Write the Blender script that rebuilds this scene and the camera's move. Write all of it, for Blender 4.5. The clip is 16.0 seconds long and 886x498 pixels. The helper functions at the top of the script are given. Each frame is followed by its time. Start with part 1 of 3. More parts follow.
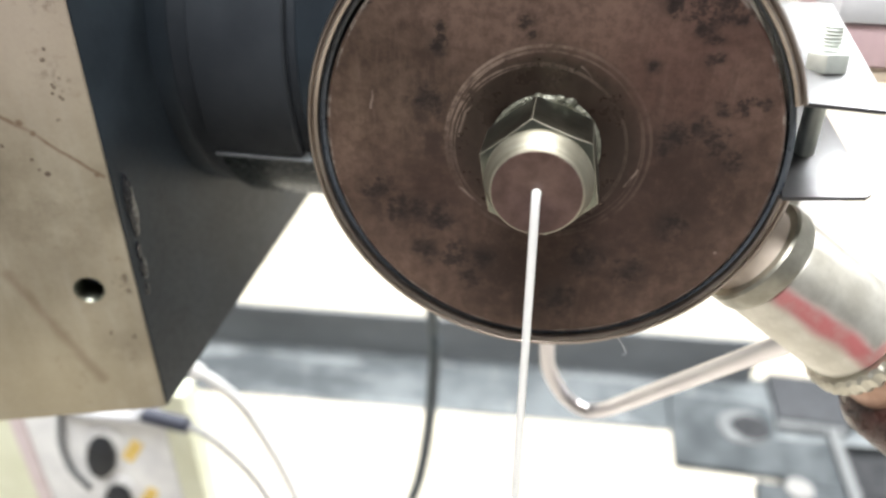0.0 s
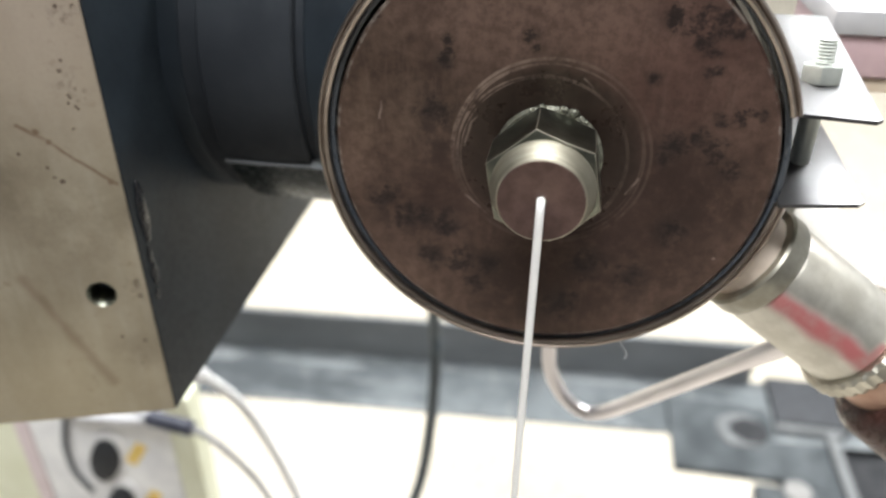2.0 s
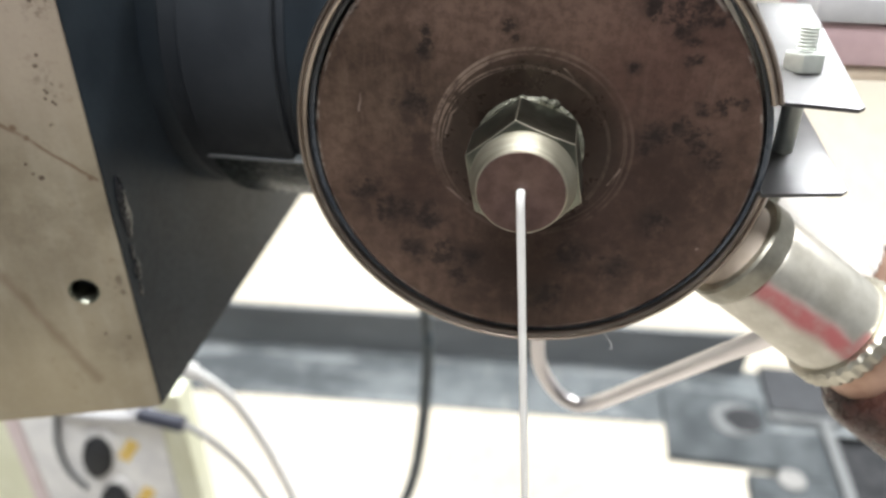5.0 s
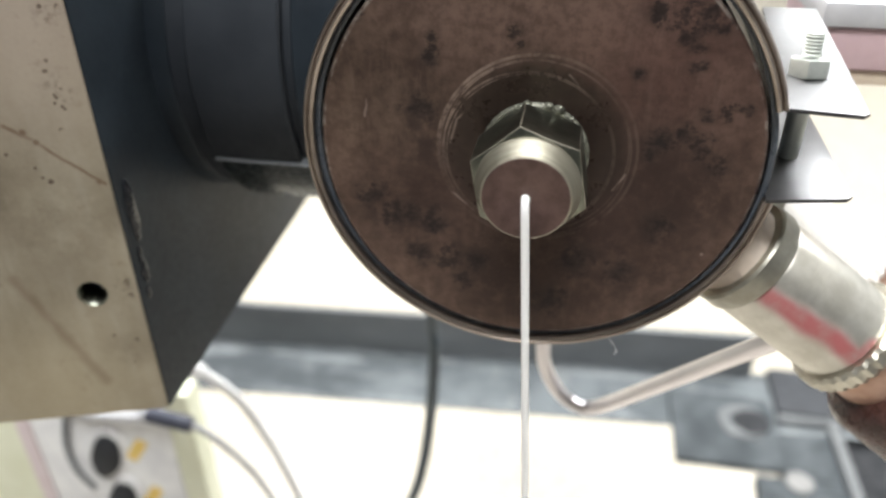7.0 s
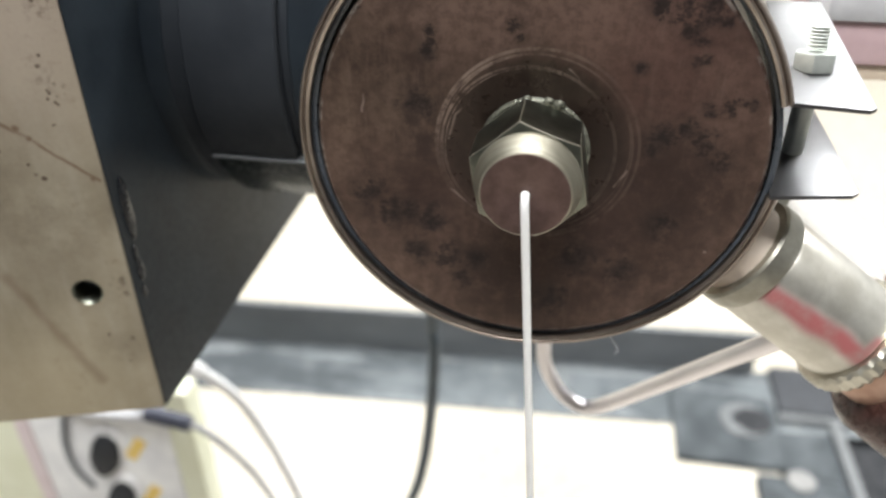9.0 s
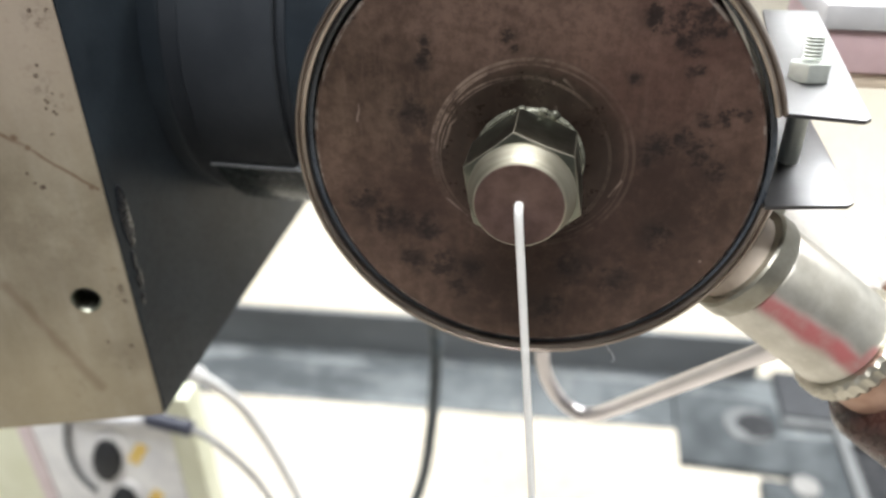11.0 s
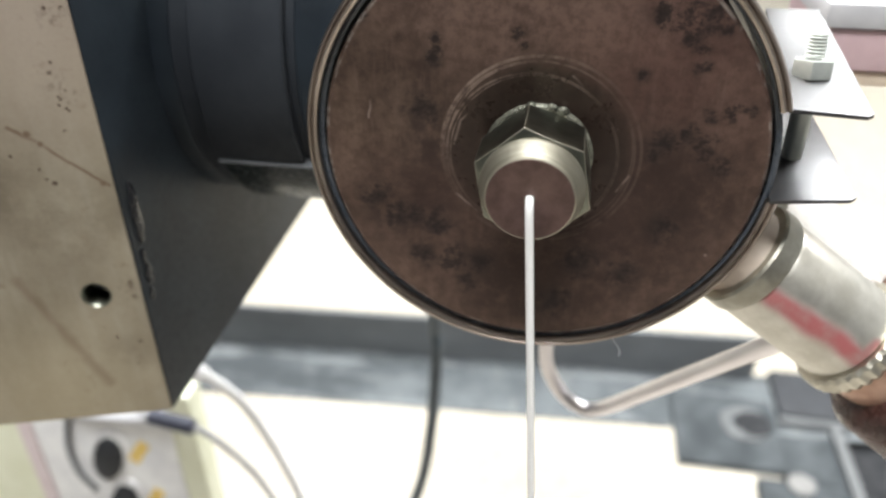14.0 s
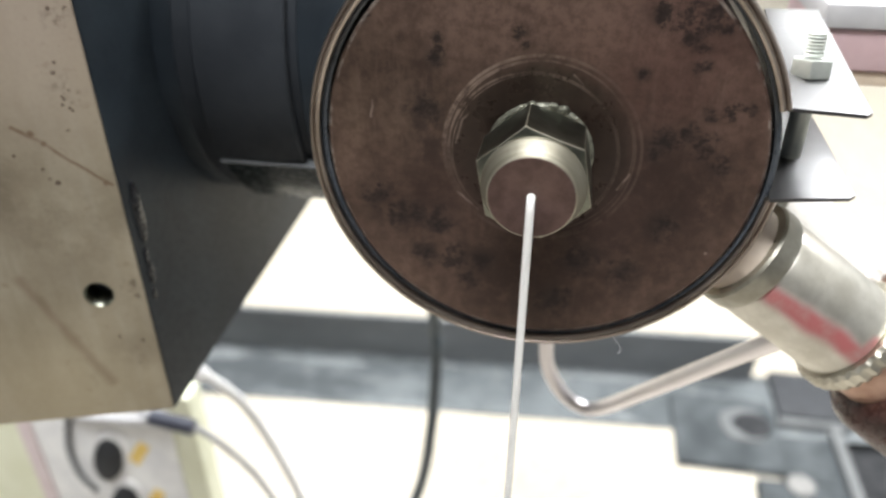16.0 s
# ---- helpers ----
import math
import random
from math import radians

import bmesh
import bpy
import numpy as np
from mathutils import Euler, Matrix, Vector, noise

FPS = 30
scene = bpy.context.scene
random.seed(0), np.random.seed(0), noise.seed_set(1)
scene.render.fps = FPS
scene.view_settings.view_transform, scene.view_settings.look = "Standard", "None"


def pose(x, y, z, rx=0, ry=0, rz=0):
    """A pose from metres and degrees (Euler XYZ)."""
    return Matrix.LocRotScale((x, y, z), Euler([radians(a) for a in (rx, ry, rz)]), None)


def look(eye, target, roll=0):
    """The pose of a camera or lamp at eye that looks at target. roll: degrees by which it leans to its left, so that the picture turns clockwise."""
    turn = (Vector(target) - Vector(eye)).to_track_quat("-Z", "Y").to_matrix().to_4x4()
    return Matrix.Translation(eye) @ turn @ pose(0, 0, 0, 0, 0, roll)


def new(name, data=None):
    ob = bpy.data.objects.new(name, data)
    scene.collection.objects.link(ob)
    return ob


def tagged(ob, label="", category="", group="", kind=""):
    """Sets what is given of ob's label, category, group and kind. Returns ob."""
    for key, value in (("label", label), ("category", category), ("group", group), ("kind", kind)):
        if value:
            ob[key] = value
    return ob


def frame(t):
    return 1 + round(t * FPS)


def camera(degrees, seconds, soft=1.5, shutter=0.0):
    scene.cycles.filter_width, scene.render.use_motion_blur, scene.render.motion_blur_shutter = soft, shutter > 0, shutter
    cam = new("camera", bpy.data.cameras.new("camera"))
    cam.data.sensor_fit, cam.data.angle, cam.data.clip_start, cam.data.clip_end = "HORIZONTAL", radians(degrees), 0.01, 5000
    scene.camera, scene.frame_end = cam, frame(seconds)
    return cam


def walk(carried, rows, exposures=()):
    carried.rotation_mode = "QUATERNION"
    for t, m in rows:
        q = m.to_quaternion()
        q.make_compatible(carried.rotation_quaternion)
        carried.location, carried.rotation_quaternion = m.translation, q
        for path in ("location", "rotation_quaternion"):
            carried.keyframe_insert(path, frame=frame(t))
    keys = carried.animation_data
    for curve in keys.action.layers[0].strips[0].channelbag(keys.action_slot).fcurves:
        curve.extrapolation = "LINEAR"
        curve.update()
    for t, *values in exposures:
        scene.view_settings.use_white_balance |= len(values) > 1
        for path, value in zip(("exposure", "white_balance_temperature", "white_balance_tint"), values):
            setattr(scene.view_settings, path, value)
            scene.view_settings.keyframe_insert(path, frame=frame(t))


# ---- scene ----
cam = camera(60, 16.0, soft=2.5)
cam.data.dof.use_dof, cam.data.dof.focus_distance, cam.data.dof.aperture_fstop = True, 0.165, 10.5
PATH = [
    (0, (0.00604, -0.15862, 1.11967), (-0.07034, 0.26145, 0.85947), 0.09),
    (0.5, (0.00444, -0.16263, 1.12047), (-0.07193, 0.25866, 0.86224), 0.16),
    (1, (0.00541, -0.16498, 1.12377), (-0.07103, 0.25729, 0.86717), 0.16),
    (1.5, (0.00651, -0.16527, 1.12313), (-0.06976, 0.25738, 0.86711), 0.16),
    (2, (0.00493, -0.16305, 1.12280), (-0.07069, 0.25844, 0.86468), 0.15),
    (2.5, (0.00663, -0.16000, 1.12139), (-0.06768, 0.25893, 0.85875), 0.11),
    (3, (0.00757, -0.16035, 1.12041), (-0.06624, 0.25604, 0.85363), 0.06),
    (3.5, (0.00694, -0.16113, 1.12085), (-0.06687, 0.25453, 0.85293), 0.00),
    (4, (0.00739, -0.16157, 1.12193), (-0.06720, 0.25482, 0.85536), -0.13),
    (4.2, (0.00739, -0.16157, 1.12193), (-0.06593, 0.25604, 0.85693), -0.15),
    (6.3, (0.00921, -0.16061, 1.12252), (-0.06428, 0.25942, 0.86138), -0.45),
    (6.5, (0.00921, -0.16061, 1.12252), (-0.06780, 0.25818, 0.86044), -0.46),
    (7, (0.00854, -0.16136, 1.12351), (-0.06882, 0.25738, 0.86145), -0.47),
    (7.5, (0.00657, -0.16239, 1.12320), (-0.07016, 0.25711, 0.86217), -0.40),
    (8, (0.00746, -0.16020, 1.12326), (-0.06882, 0.25883, 0.86135), -0.37),
    (8.5, (0.00681, -0.15980, 1.12191), (-0.07005, 0.25902, 0.85984), -0.41),
    (9, (0.00869, -0.15884, 1.12187), (-0.06925, 0.25913, 0.85876), -0.53),
    (9.2, (0.00869, -0.15884, 1.12187), (-0.07000, 0.26016, 0.86064), -0.55),
    (11.3, (0.01085, -0.15794, 1.12331), (-0.07025, 0.26049, 0.86186), -0.73),
    (11.5, (0.01085, -0.15794, 1.12331), (-0.06874, 0.26037, 0.86123), -0.74),
    (12, (0.00892, -0.15894, 1.12339), (-0.06966, 0.25963, 0.86143), -0.67),
    (12.5, (0.00871, -0.15872, 1.12254), (-0.06896, 0.26019, 0.86085), -0.54),
    (13, (0.00807, -0.15945, 1.12211), (-0.06913, 0.25946, 0.86030), -0.47),
    (13.5, (0.00794, -0.16056, 1.12229), (-0.06983, 0.25836, 0.86065), -0.46),
    (14, (0.00794, -0.16171, 1.12334), (-0.07021, 0.25768, 0.86255), -0.55),
    (14.5, (0.00553, -0.16325, 1.12428), (-0.07201, 0.25655, 0.86399), -0.47),
    (15, (0.00607, -0.16315, 1.12435), (-0.07171, 0.25672, 0.86423), -0.49),
    (15.5, (0.00622, -0.16159, 1.12298), (-0.07126, 0.25850, 0.86313), -0.51),
    (16, (0.00752, -0.16324, 1.12316), (-0.07007, 0.25701, 0.86359), -0.55),
]
STOPS = -1.38
walk(cam, [(t, look(eye, target, roll)) for t, eye, target, roll in PATH], [(0, STOPS + 0.4), (0.3, STOPS + 0.11), (0.6, STOPS), (16, STOPS)])

# ---- world, lamps, exposure ----
HEAD = Vector((0, 0, 1.05))      # centre of the die face; all millimetres below are counted from it
world = bpy.data.worlds.new("world")
scene.world = world
world.use_nodes = True
world.node_tree.nodes["Background"].inputs[0].default_value = (0.9, 0.95, 1, 1)
world.node_tree.nodes["Background"].inputs[1].default_value = 0.3
LIGHTS = [(-1.3, 1.3), (1.3, 1.3), (-1.3, 3.2), (1.3, 3.2), (0.0, 0.75), (0.0, -0.6)]
for lx, ly in LIGHTS:
    lamp = bpy.data.lights.new("panel_light", "AREA")
    lamp.shape, lamp.size, lamp.size_y = "RECTANGLE", 1.15, 0.55
    lamp.energy = 150 if ly < 0 else 130 if lx == 0 else 150
    lamp.color = (0.97, 0.99, 1.0)
    new("panel_light", lamp).location = (lx, ly, 2.74)


# ---- materials ----
class Nodes:
    def __init__(self, name):
        self.m = bpy.data.materials.new(name)
        self.m.use_nodes = True
        self.t = self.m.node_tree
        self.bsdf = self.t.nodes["Principled BSDF"]
        self.co = self.add("ShaderNodeTexCoord").outputs["Object"]

    def add(self, kind, **props):
        n = self.t.nodes.new(kind)
        for k, v in props.items():
            if k == "operation":
                n.operation = v
            elif k == "data_type":
                n.data_type = v
            elif k == "blend_type":
                n.blend_type = v
        return n

    def put(self, socket, v):
        if isinstance(v, bpy.types.NodeSocket):
            self.t.links.new(v, socket)
        elif isinstance(v, (tuple, list)) and len(v) == 3 and socket.type == "RGBA":
            socket.default_value = (*v, 1)
        else:
            socket.default_value = v

    def noise(self, scale, detail=4.0, rough=0.55, stretch=None, distort=0.0):
        n = self.add("ShaderNodeTexNoise")
        co = self.co
        if stretch:
            s = self.add("ShaderNodeVectorMath", operation="MULTIPLY")
            self.put(s.inputs[0], co)
            s.inputs[1].default_value = stretch
            co = s.outputs[0]
        self.put(n.inputs["Vector"], co)
        n.inputs["Scale"].default_value, n.inputs["Detail"].default_value = scale, detail
        n.inputs["Roughness"].default_value, n.inputs["Distortion"].default_value = rough, distort
        return n.outputs["Fac"]

    def math(self, op, a, b=0.0, c=None):
        n = self.add("ShaderNodeMath", operation=op)
        self.put(n.inputs[0], a)
        self.put(n.inputs[1], b)
        if c is not None:
            self.put(n.inputs[2], c)
        return n.outputs[0]

    def span(self, v, lo, hi, a=0.0, b=1.0):
        n = self.add("ShaderNodeMapRange")
        n.interpolation_type = "SMOOTHSTEP"
        for i, x in enumerate((v, lo, hi, a, b)):
            self.put(n.inputs[i], x)
        return n.outputs[0]

    def mix(self, f, a, b):
        n = self.add("ShaderNodeMix", data_type="RGBA")
        self.put(n.inputs[0], f)
        self.put(n.inputs[6], a)
        self.put(n.inputs[7], b)
        return n.outputs[2]

    def blob(self, centre, r, soft=0.6):
        """1 at a place on the thing, in millimetres, falling to 0 at r."""
        n = self.add("ShaderNodeVectorMath", operation="DISTANCE")
        self.put(n.inputs[0], self.co)
        n.inputs[1].default_value = Vector(centre) * 0.001
        return self.span(n.outputs["Value"], r * 0.001 * (1 - soft), r * 0.001, 1.0, 0.0)

    def line(self, a, b, w):
        """1 along a scratch from a to b, millimetres, w wide, wavering a little."""
        a, b = Vector(a) * 0.001, Vector(b) * 0.001
        wav = self.add("ShaderNodeVectorMath", operation="SCALE")
        nz = self.add("ShaderNodeTexNoise")
        self.put(nz.inputs["Vector"], self.co)
        nz.inputs["Scale"].default_value = 90
        self.put(wav.inputs[0], nz.outputs["Color"])
        wav.inputs["Scale"].default_value = 0.003
        sub = self.add("ShaderNodeVectorMath", operation="SUBTRACT")
        self.put(sub.inputs[0], self.co)
        sub.inputs[1].default_value = a + Vector((0.0015, 0.0015, 0.0015))
        p = self.add("ShaderNodeVectorMath", operation="ADD")
        self.put(p.inputs[0], sub.outputs[0])
        self.put(p.inputs[1], wav.outputs[0])
        dot = self.add("ShaderNodeVectorMath", operation="DOT_PRODUCT")
        self.put(dot.inputs[0], p.outputs[0])
        dot.inputs[1].default_value = (b - a) / (b - a).length_squared
        k = self.add("ShaderNodeClamp")
        self.put(k.inputs[0], dot.outputs["Value"])
        on = self.add("ShaderNodeVectorMath", operation="SCALE")
        on.inputs[0].default_value = b - a
        self.put(on.inputs["Scale"], k.outputs[0])
        d = self.add("ShaderNodeVectorMath", operation="DISTANCE")
        self.put(d.inputs[0], p.outputs[0])
        self.put(d.inputs[1], on.outputs[0])
        return self.span(d.outputs["Value"], 0.0, w * 0.001, 1.0, 0.0)

    def ring(self, centre, r, w):
        """1 along a circle about centre, millimetres."""
        n = self.add("ShaderNodeVectorMath", operation="DISTANCE")
        self.put(n.inputs[0], self.co)
        n.inputs[1].default_value = Vector(centre) * 0.001
        return self.span(self.math("ABSOLUTE", self.math("SUBTRACT", n.outputs["Value"], r * 0.001)), w * 0.0004, w * 0.001, 1.0, 0.0)

    def most(self, *values):
        v = values[0]
        for w in values[1:]:
            v = self.math("MAXIMUM", v, w)
        return v

    def done(self, colour, rough, metal=0.0, bump=None, strength=0.1, dist=0.0005, spec=0.5):
        b = self.bsdf
        self.put(b.inputs["Base Color"], colour)
        self.put(b.inputs["Roughness"], rough)
        self.put(b.inputs["Metallic"], metal)
        b.inputs["Specular IOR Level"].default_value = spec
        if bump is not None:
            n = self.add("ShaderNodeBump")
            n.inputs["Strength"].default_value, n.inputs["Distance"].default_value = strength, dist
            self.put(n.inputs["Height"], bump)
            self.put(b.inputs["Normal"], n.outputs[0])
        return self.m


def surface(name, dark, light, rough, metal=0.0, scale=60, fine=500, bump=0.15, stretch=None, spread=0.12, spec=0.5):
    """A plain worn surface: two colours mixed by coarse noise, grain in gloss and relief by fine noise."""
    n = Nodes(name)
    coarse, grain = n.noise(scale, 5, 0.6, stretch), n.noise(fine, 3)
    f = n.math("ADD", n.span(coarse, 0.3, 0.7), n.math("MULTIPLY", n.math("SUBTRACT", grain, 0.5), 0.5 if metal < 0.5 else 0.12))
    r = n.span(grain, 0.25, 0.75, max(0.03, rough - (spread if metal < 0.5 else 0.015)), rough + (spread if metal < 0.5 else 0.015))
    return n.done(n.mix(f, dark, light), r, metal, grain, bump if metal < 0.5 else bump * 0.25, 0.0004 if metal < 0.5 else 0.0001, spec)


def browned_steel():
    """Heat-browned die face: mottled brown, scorched in ragged clusters, smeared and scored round the nozzle."""
    n = Nodes("browned_steel")
    coarse, mid, grit, fine = n.noise(26, 6, 0.62), n.noise(85, 7, 0.7), n.noise(360, 7, 0.7), n.noise(900, 3)
    streak, smear = n.noise(110, 6, 0.7, (3.2, 1.0, 0.35)), n.noise(60, 5, 0.65, (0.5, 1.0, 2.2))
    mottle = n.math("ADD", n.math("MULTIPLY", coarse, 0.5), n.math("MULTIPLY", mid, 0.5))
    base = n.mix(n.span(mottle, 0.39, 0.61), (0.066, 0.042, 0.033), (0.172, 0.110, 0.086))
    # redder towards one side, partly reflected light put into the colour; olive-brown opposite
    base = n.mix(n.math("MULTIPLY", n.blob((26, 0, 26), 40, 1.0), 0.55), base, (0.165, 0.088, 0.076))
    base = n.mix(n.math("MULTIPLY", n.math("MULTIPLY", n.blob((-40, 0, 12), 34, 1.0), n.span(mid, 0.35, 0.6)), 0.5), base, (0.165, 0.118, 0.085))
    # paler upper part: the plate's reflected sheen put into the colour
    base = n.mix(n.math("MULTIPLY", n.math("MULTIPLY", n.blob((-6, 0, 44), 42, 1.0), n.span(mottle, 0.34, 0.54)), 0.85), base, (0.255, 0.168, 0.138))
    base = n.mix(n.math("MULTIPLY", n.span(grit, 0.42, 0.62), 0.42), base, (0.055, 0.034, 0.028))
    base = n.mix(n.math("MULTIPLY", n.span(streak, 0.52, 0.70), 0.3), base, (0.21, 0.145, 0.118))
    base = n.mix(n.math("MULTIPLY", n.span(smear, 0.55, 0.75), 0.3), base, (0.06, 0.038, 0.031))
    # broad mottled darkening: brown mottle plus shade put into the colour
    shade_mottle = n.most(*[n.blob(q[:3], q[3], 1.0) for q in [(-6, 0, -34, 32), (24, 0, -24, 28), (34, 0, -8, 22), (26, 0, -4, 20), (12, 0, -26, 26), (-30, 0, -16, 22), (-25, 0, 8, 17), (-24, 0, 0, 16), (9, 0, -20, 18)]])
    shade_mottle = n.math("MULTIPLY", shade_mottle, n.span(n.noise(48, 8, 0.78), 0.38, 0.58))
    base = n.mix(n.math("MULTIPLY", shade_mottle, 0.88), base, (0.044, 0.029, 0.025))
    # near-even darker cast low and right: dim reflection and shade painted in
    shade_cast = n.math("MULTIPLY", n.most(n.blob((22, 0, -12), 36, 0.9), n.blob((4, 0, -34), 28, 1.0), n.blob((-26, 0, -14), 20, 1.0)), n.span(coarse, 0.2, 0.55, 0.6, 1.0))
    base = n.mix(n.math("MULTIPLY", shade_cast, 0.55), base, (0.043, 0.024, 0.020))
    # scorched clusters
    spots = [(23, 0, 33, 5.5), (28, 0, 32.5, 6.5), (33, 0, 32.5, 6.5), (36.5, 0, 31.5, 5), (30, 0, 28.5, 5), (32, 0, 25.5, 3.5), (32.5, 0, 22.5, 3.5), (40, 0, 13, 4.5), (36, 0, 12, 3.5), (44, 0, 13, 3),
             (28, 0, 5, 6), (32, 0, 7, 5), (26, 0, 2, 4), (36, 0, 4, 5), (40, 0, 1, 5), (-24, 0, 22, 5), (-23, 0, 26, 3), (-40, 0, 30, 3), (-38, 0, -14, 8), (-34, 0, -18, 8), (-29, 0, -18, 6),
             (-24, 0, -20, 7), (-20, 0, -30, 8), (-27, 0, -29, 7), (-13, 0, -30, 6), (-16, 0, -36, 5), (11, 0, -27, 9), (22, 0, -30, 8), (-5, 0, 28, 3.5), (-4, 0, 25, 2.5), (6, 0, -40, 9), (-26, 0, 10, 7), (30, 0, -16, 8), (21, 0, 20, 3)]
    near = n.most(*[n.blob(q[:3], q[3], 1.0) for q in spots])
    speck = n.noise(820, 5, 0.7, (0.8, 1.0, 1.5))
    level = n.math("ADD", n.math("MULTIPLY", grit, 0.72), n.math("MULTIPLY", mid, 0.28))
    level = n.math("ADD", n.math("ADD", level, n.math("MULTIPLY", near, 0.21)), n.math("MULTIPLY", n.math("SUBTRACT", speck, 0.5), 0.3))
    stain = n.math("MULTIPLY", near, n.span(n.noise(130, 7, 0.72), 0.40, 0.58))
    base = n.mix(n.math("MULTIPLY", stain, 0.78), base, (0.035, 0.025, 0.023))
    col = n.mix(n.math("MULTIPLY", n.span(level, 0.60, 0.75), 0.8), base, (0.018, 0.014, 0.014))
    bright = n.math("MULTIPLY", n.span(grit, 0.60, 0.72), n.span(coarse, 0.48, 0.62))
    col = n.mix(n.math("MULTIPLY", bright, 0.35), col, (0.25, 0.17, 0.14))
    # oily ring round the nozzle with smeared, scored edges
    wet = n.blob((0, 0, 1), 24, 0.28)
    col = n.mix(n.math("MULTIPLY", n.math("MULTIPLY", wet, n.span(mid, 0.3, 0.6, 0.72, 1.0)), 0.76), col, (0.028, 0.021, 0.017))
    film = n.math("MULTIPLY", n.blob((0, 0, 19), 9, 1.0), n.span(n.noise(190, 5, 0.7), 0.4, 0.6))
    col = n.mix(n.math("MULTIPLY", film, 0.45), col, (0.13, 0.10, 0.075))
    rings = n.most(*[n.ring(*q) for q in [((0.3, 0, 0.5), 22.6, 0.5), ((-0.2, 0, 0.2), 21.7, 0.35), ((0.1, 0, 0.9), 20.9, 0.25), ((-1.6, 0, -0.4), 19.6, 0.36), ((-1.3, 0, -0.2), 18.9, 0.2)]])
    rings = n.math("MULTIPLY", rings, n.math("MULTIPLY", n.span(n.noise(70, 6, 0.8), 0.37, 0.58), n.math("MAXIMUM", n.blob((-11, 0, 17), 32, 0.8), 0.16)))
    col = n.mix(n.math("MULTIPLY", rings, 0.9), col, (0.33, 0.25, 0.21))
    marks = [((-19.6, 1.5), (-17.9, 7.7)), ((-17.9, 7.7), (-11.9, 13.3)), ((-11.9, 13.3), (-6.6, 17.6)), ((-5, 19.3), (-2.3, 18.1)), ((-2.3, 18.1), (2, 17.8)), ((2, 17.8), (5.8, 16.3)),
             ((6.6, 19.1), (8.4, 17.3)), ((8.4, 17.3), (9.5, 14)), ((-21.4, -8.8), (-19, -11.3)), ((-19, -11.3), (-14.1, -15.6)), ((20.6, -3.2), (18.6, -7.5)), ((-38.9, 10.7), (-39.2, 7))]
    nicks = n.most(*[n.line((p[0], 0, p[1]), (q[0], 0, q[1]), 0.42) for p, q in marks], n.blob((40.6, 0, -22.6), 0.5, 0.5))
    col = n.mix(n.math("MULTIPLY", nicks, 0.55), col, (0.36, 0.28, 0.24))
    # rubbed bright turning edge
    edge = n.math("MULTIPLY", n.ring((0, 0, -0.5), 50.0, 0.9), n.span(n.noise(160, 5, 0.75), 0.46, 0.62))
    col = n.mix(n.math("MULTIPLY", edge, 0.7), col, (0.42, 0.37, 0.33))
    rough = n.math("SUBTRACT", n.span(mid, 0.3, 0.7, 0.32, 0.5), n.math("MULTIPLY", wet, 0.10))
    relief = n.math("ADD", n.math("MULTIPLY", fine, 0.6), n.math("ADD", n.math("MULTIPLY", grit, 1.2), n.math("MULTIPLY", mid, 1.5)))
    relief = n.math("ADD", relief, n.math("MULTIPLY", nicks, 0.8))
    return n.done(col, rough, 0.55, relief, 0.28, 0.0004)


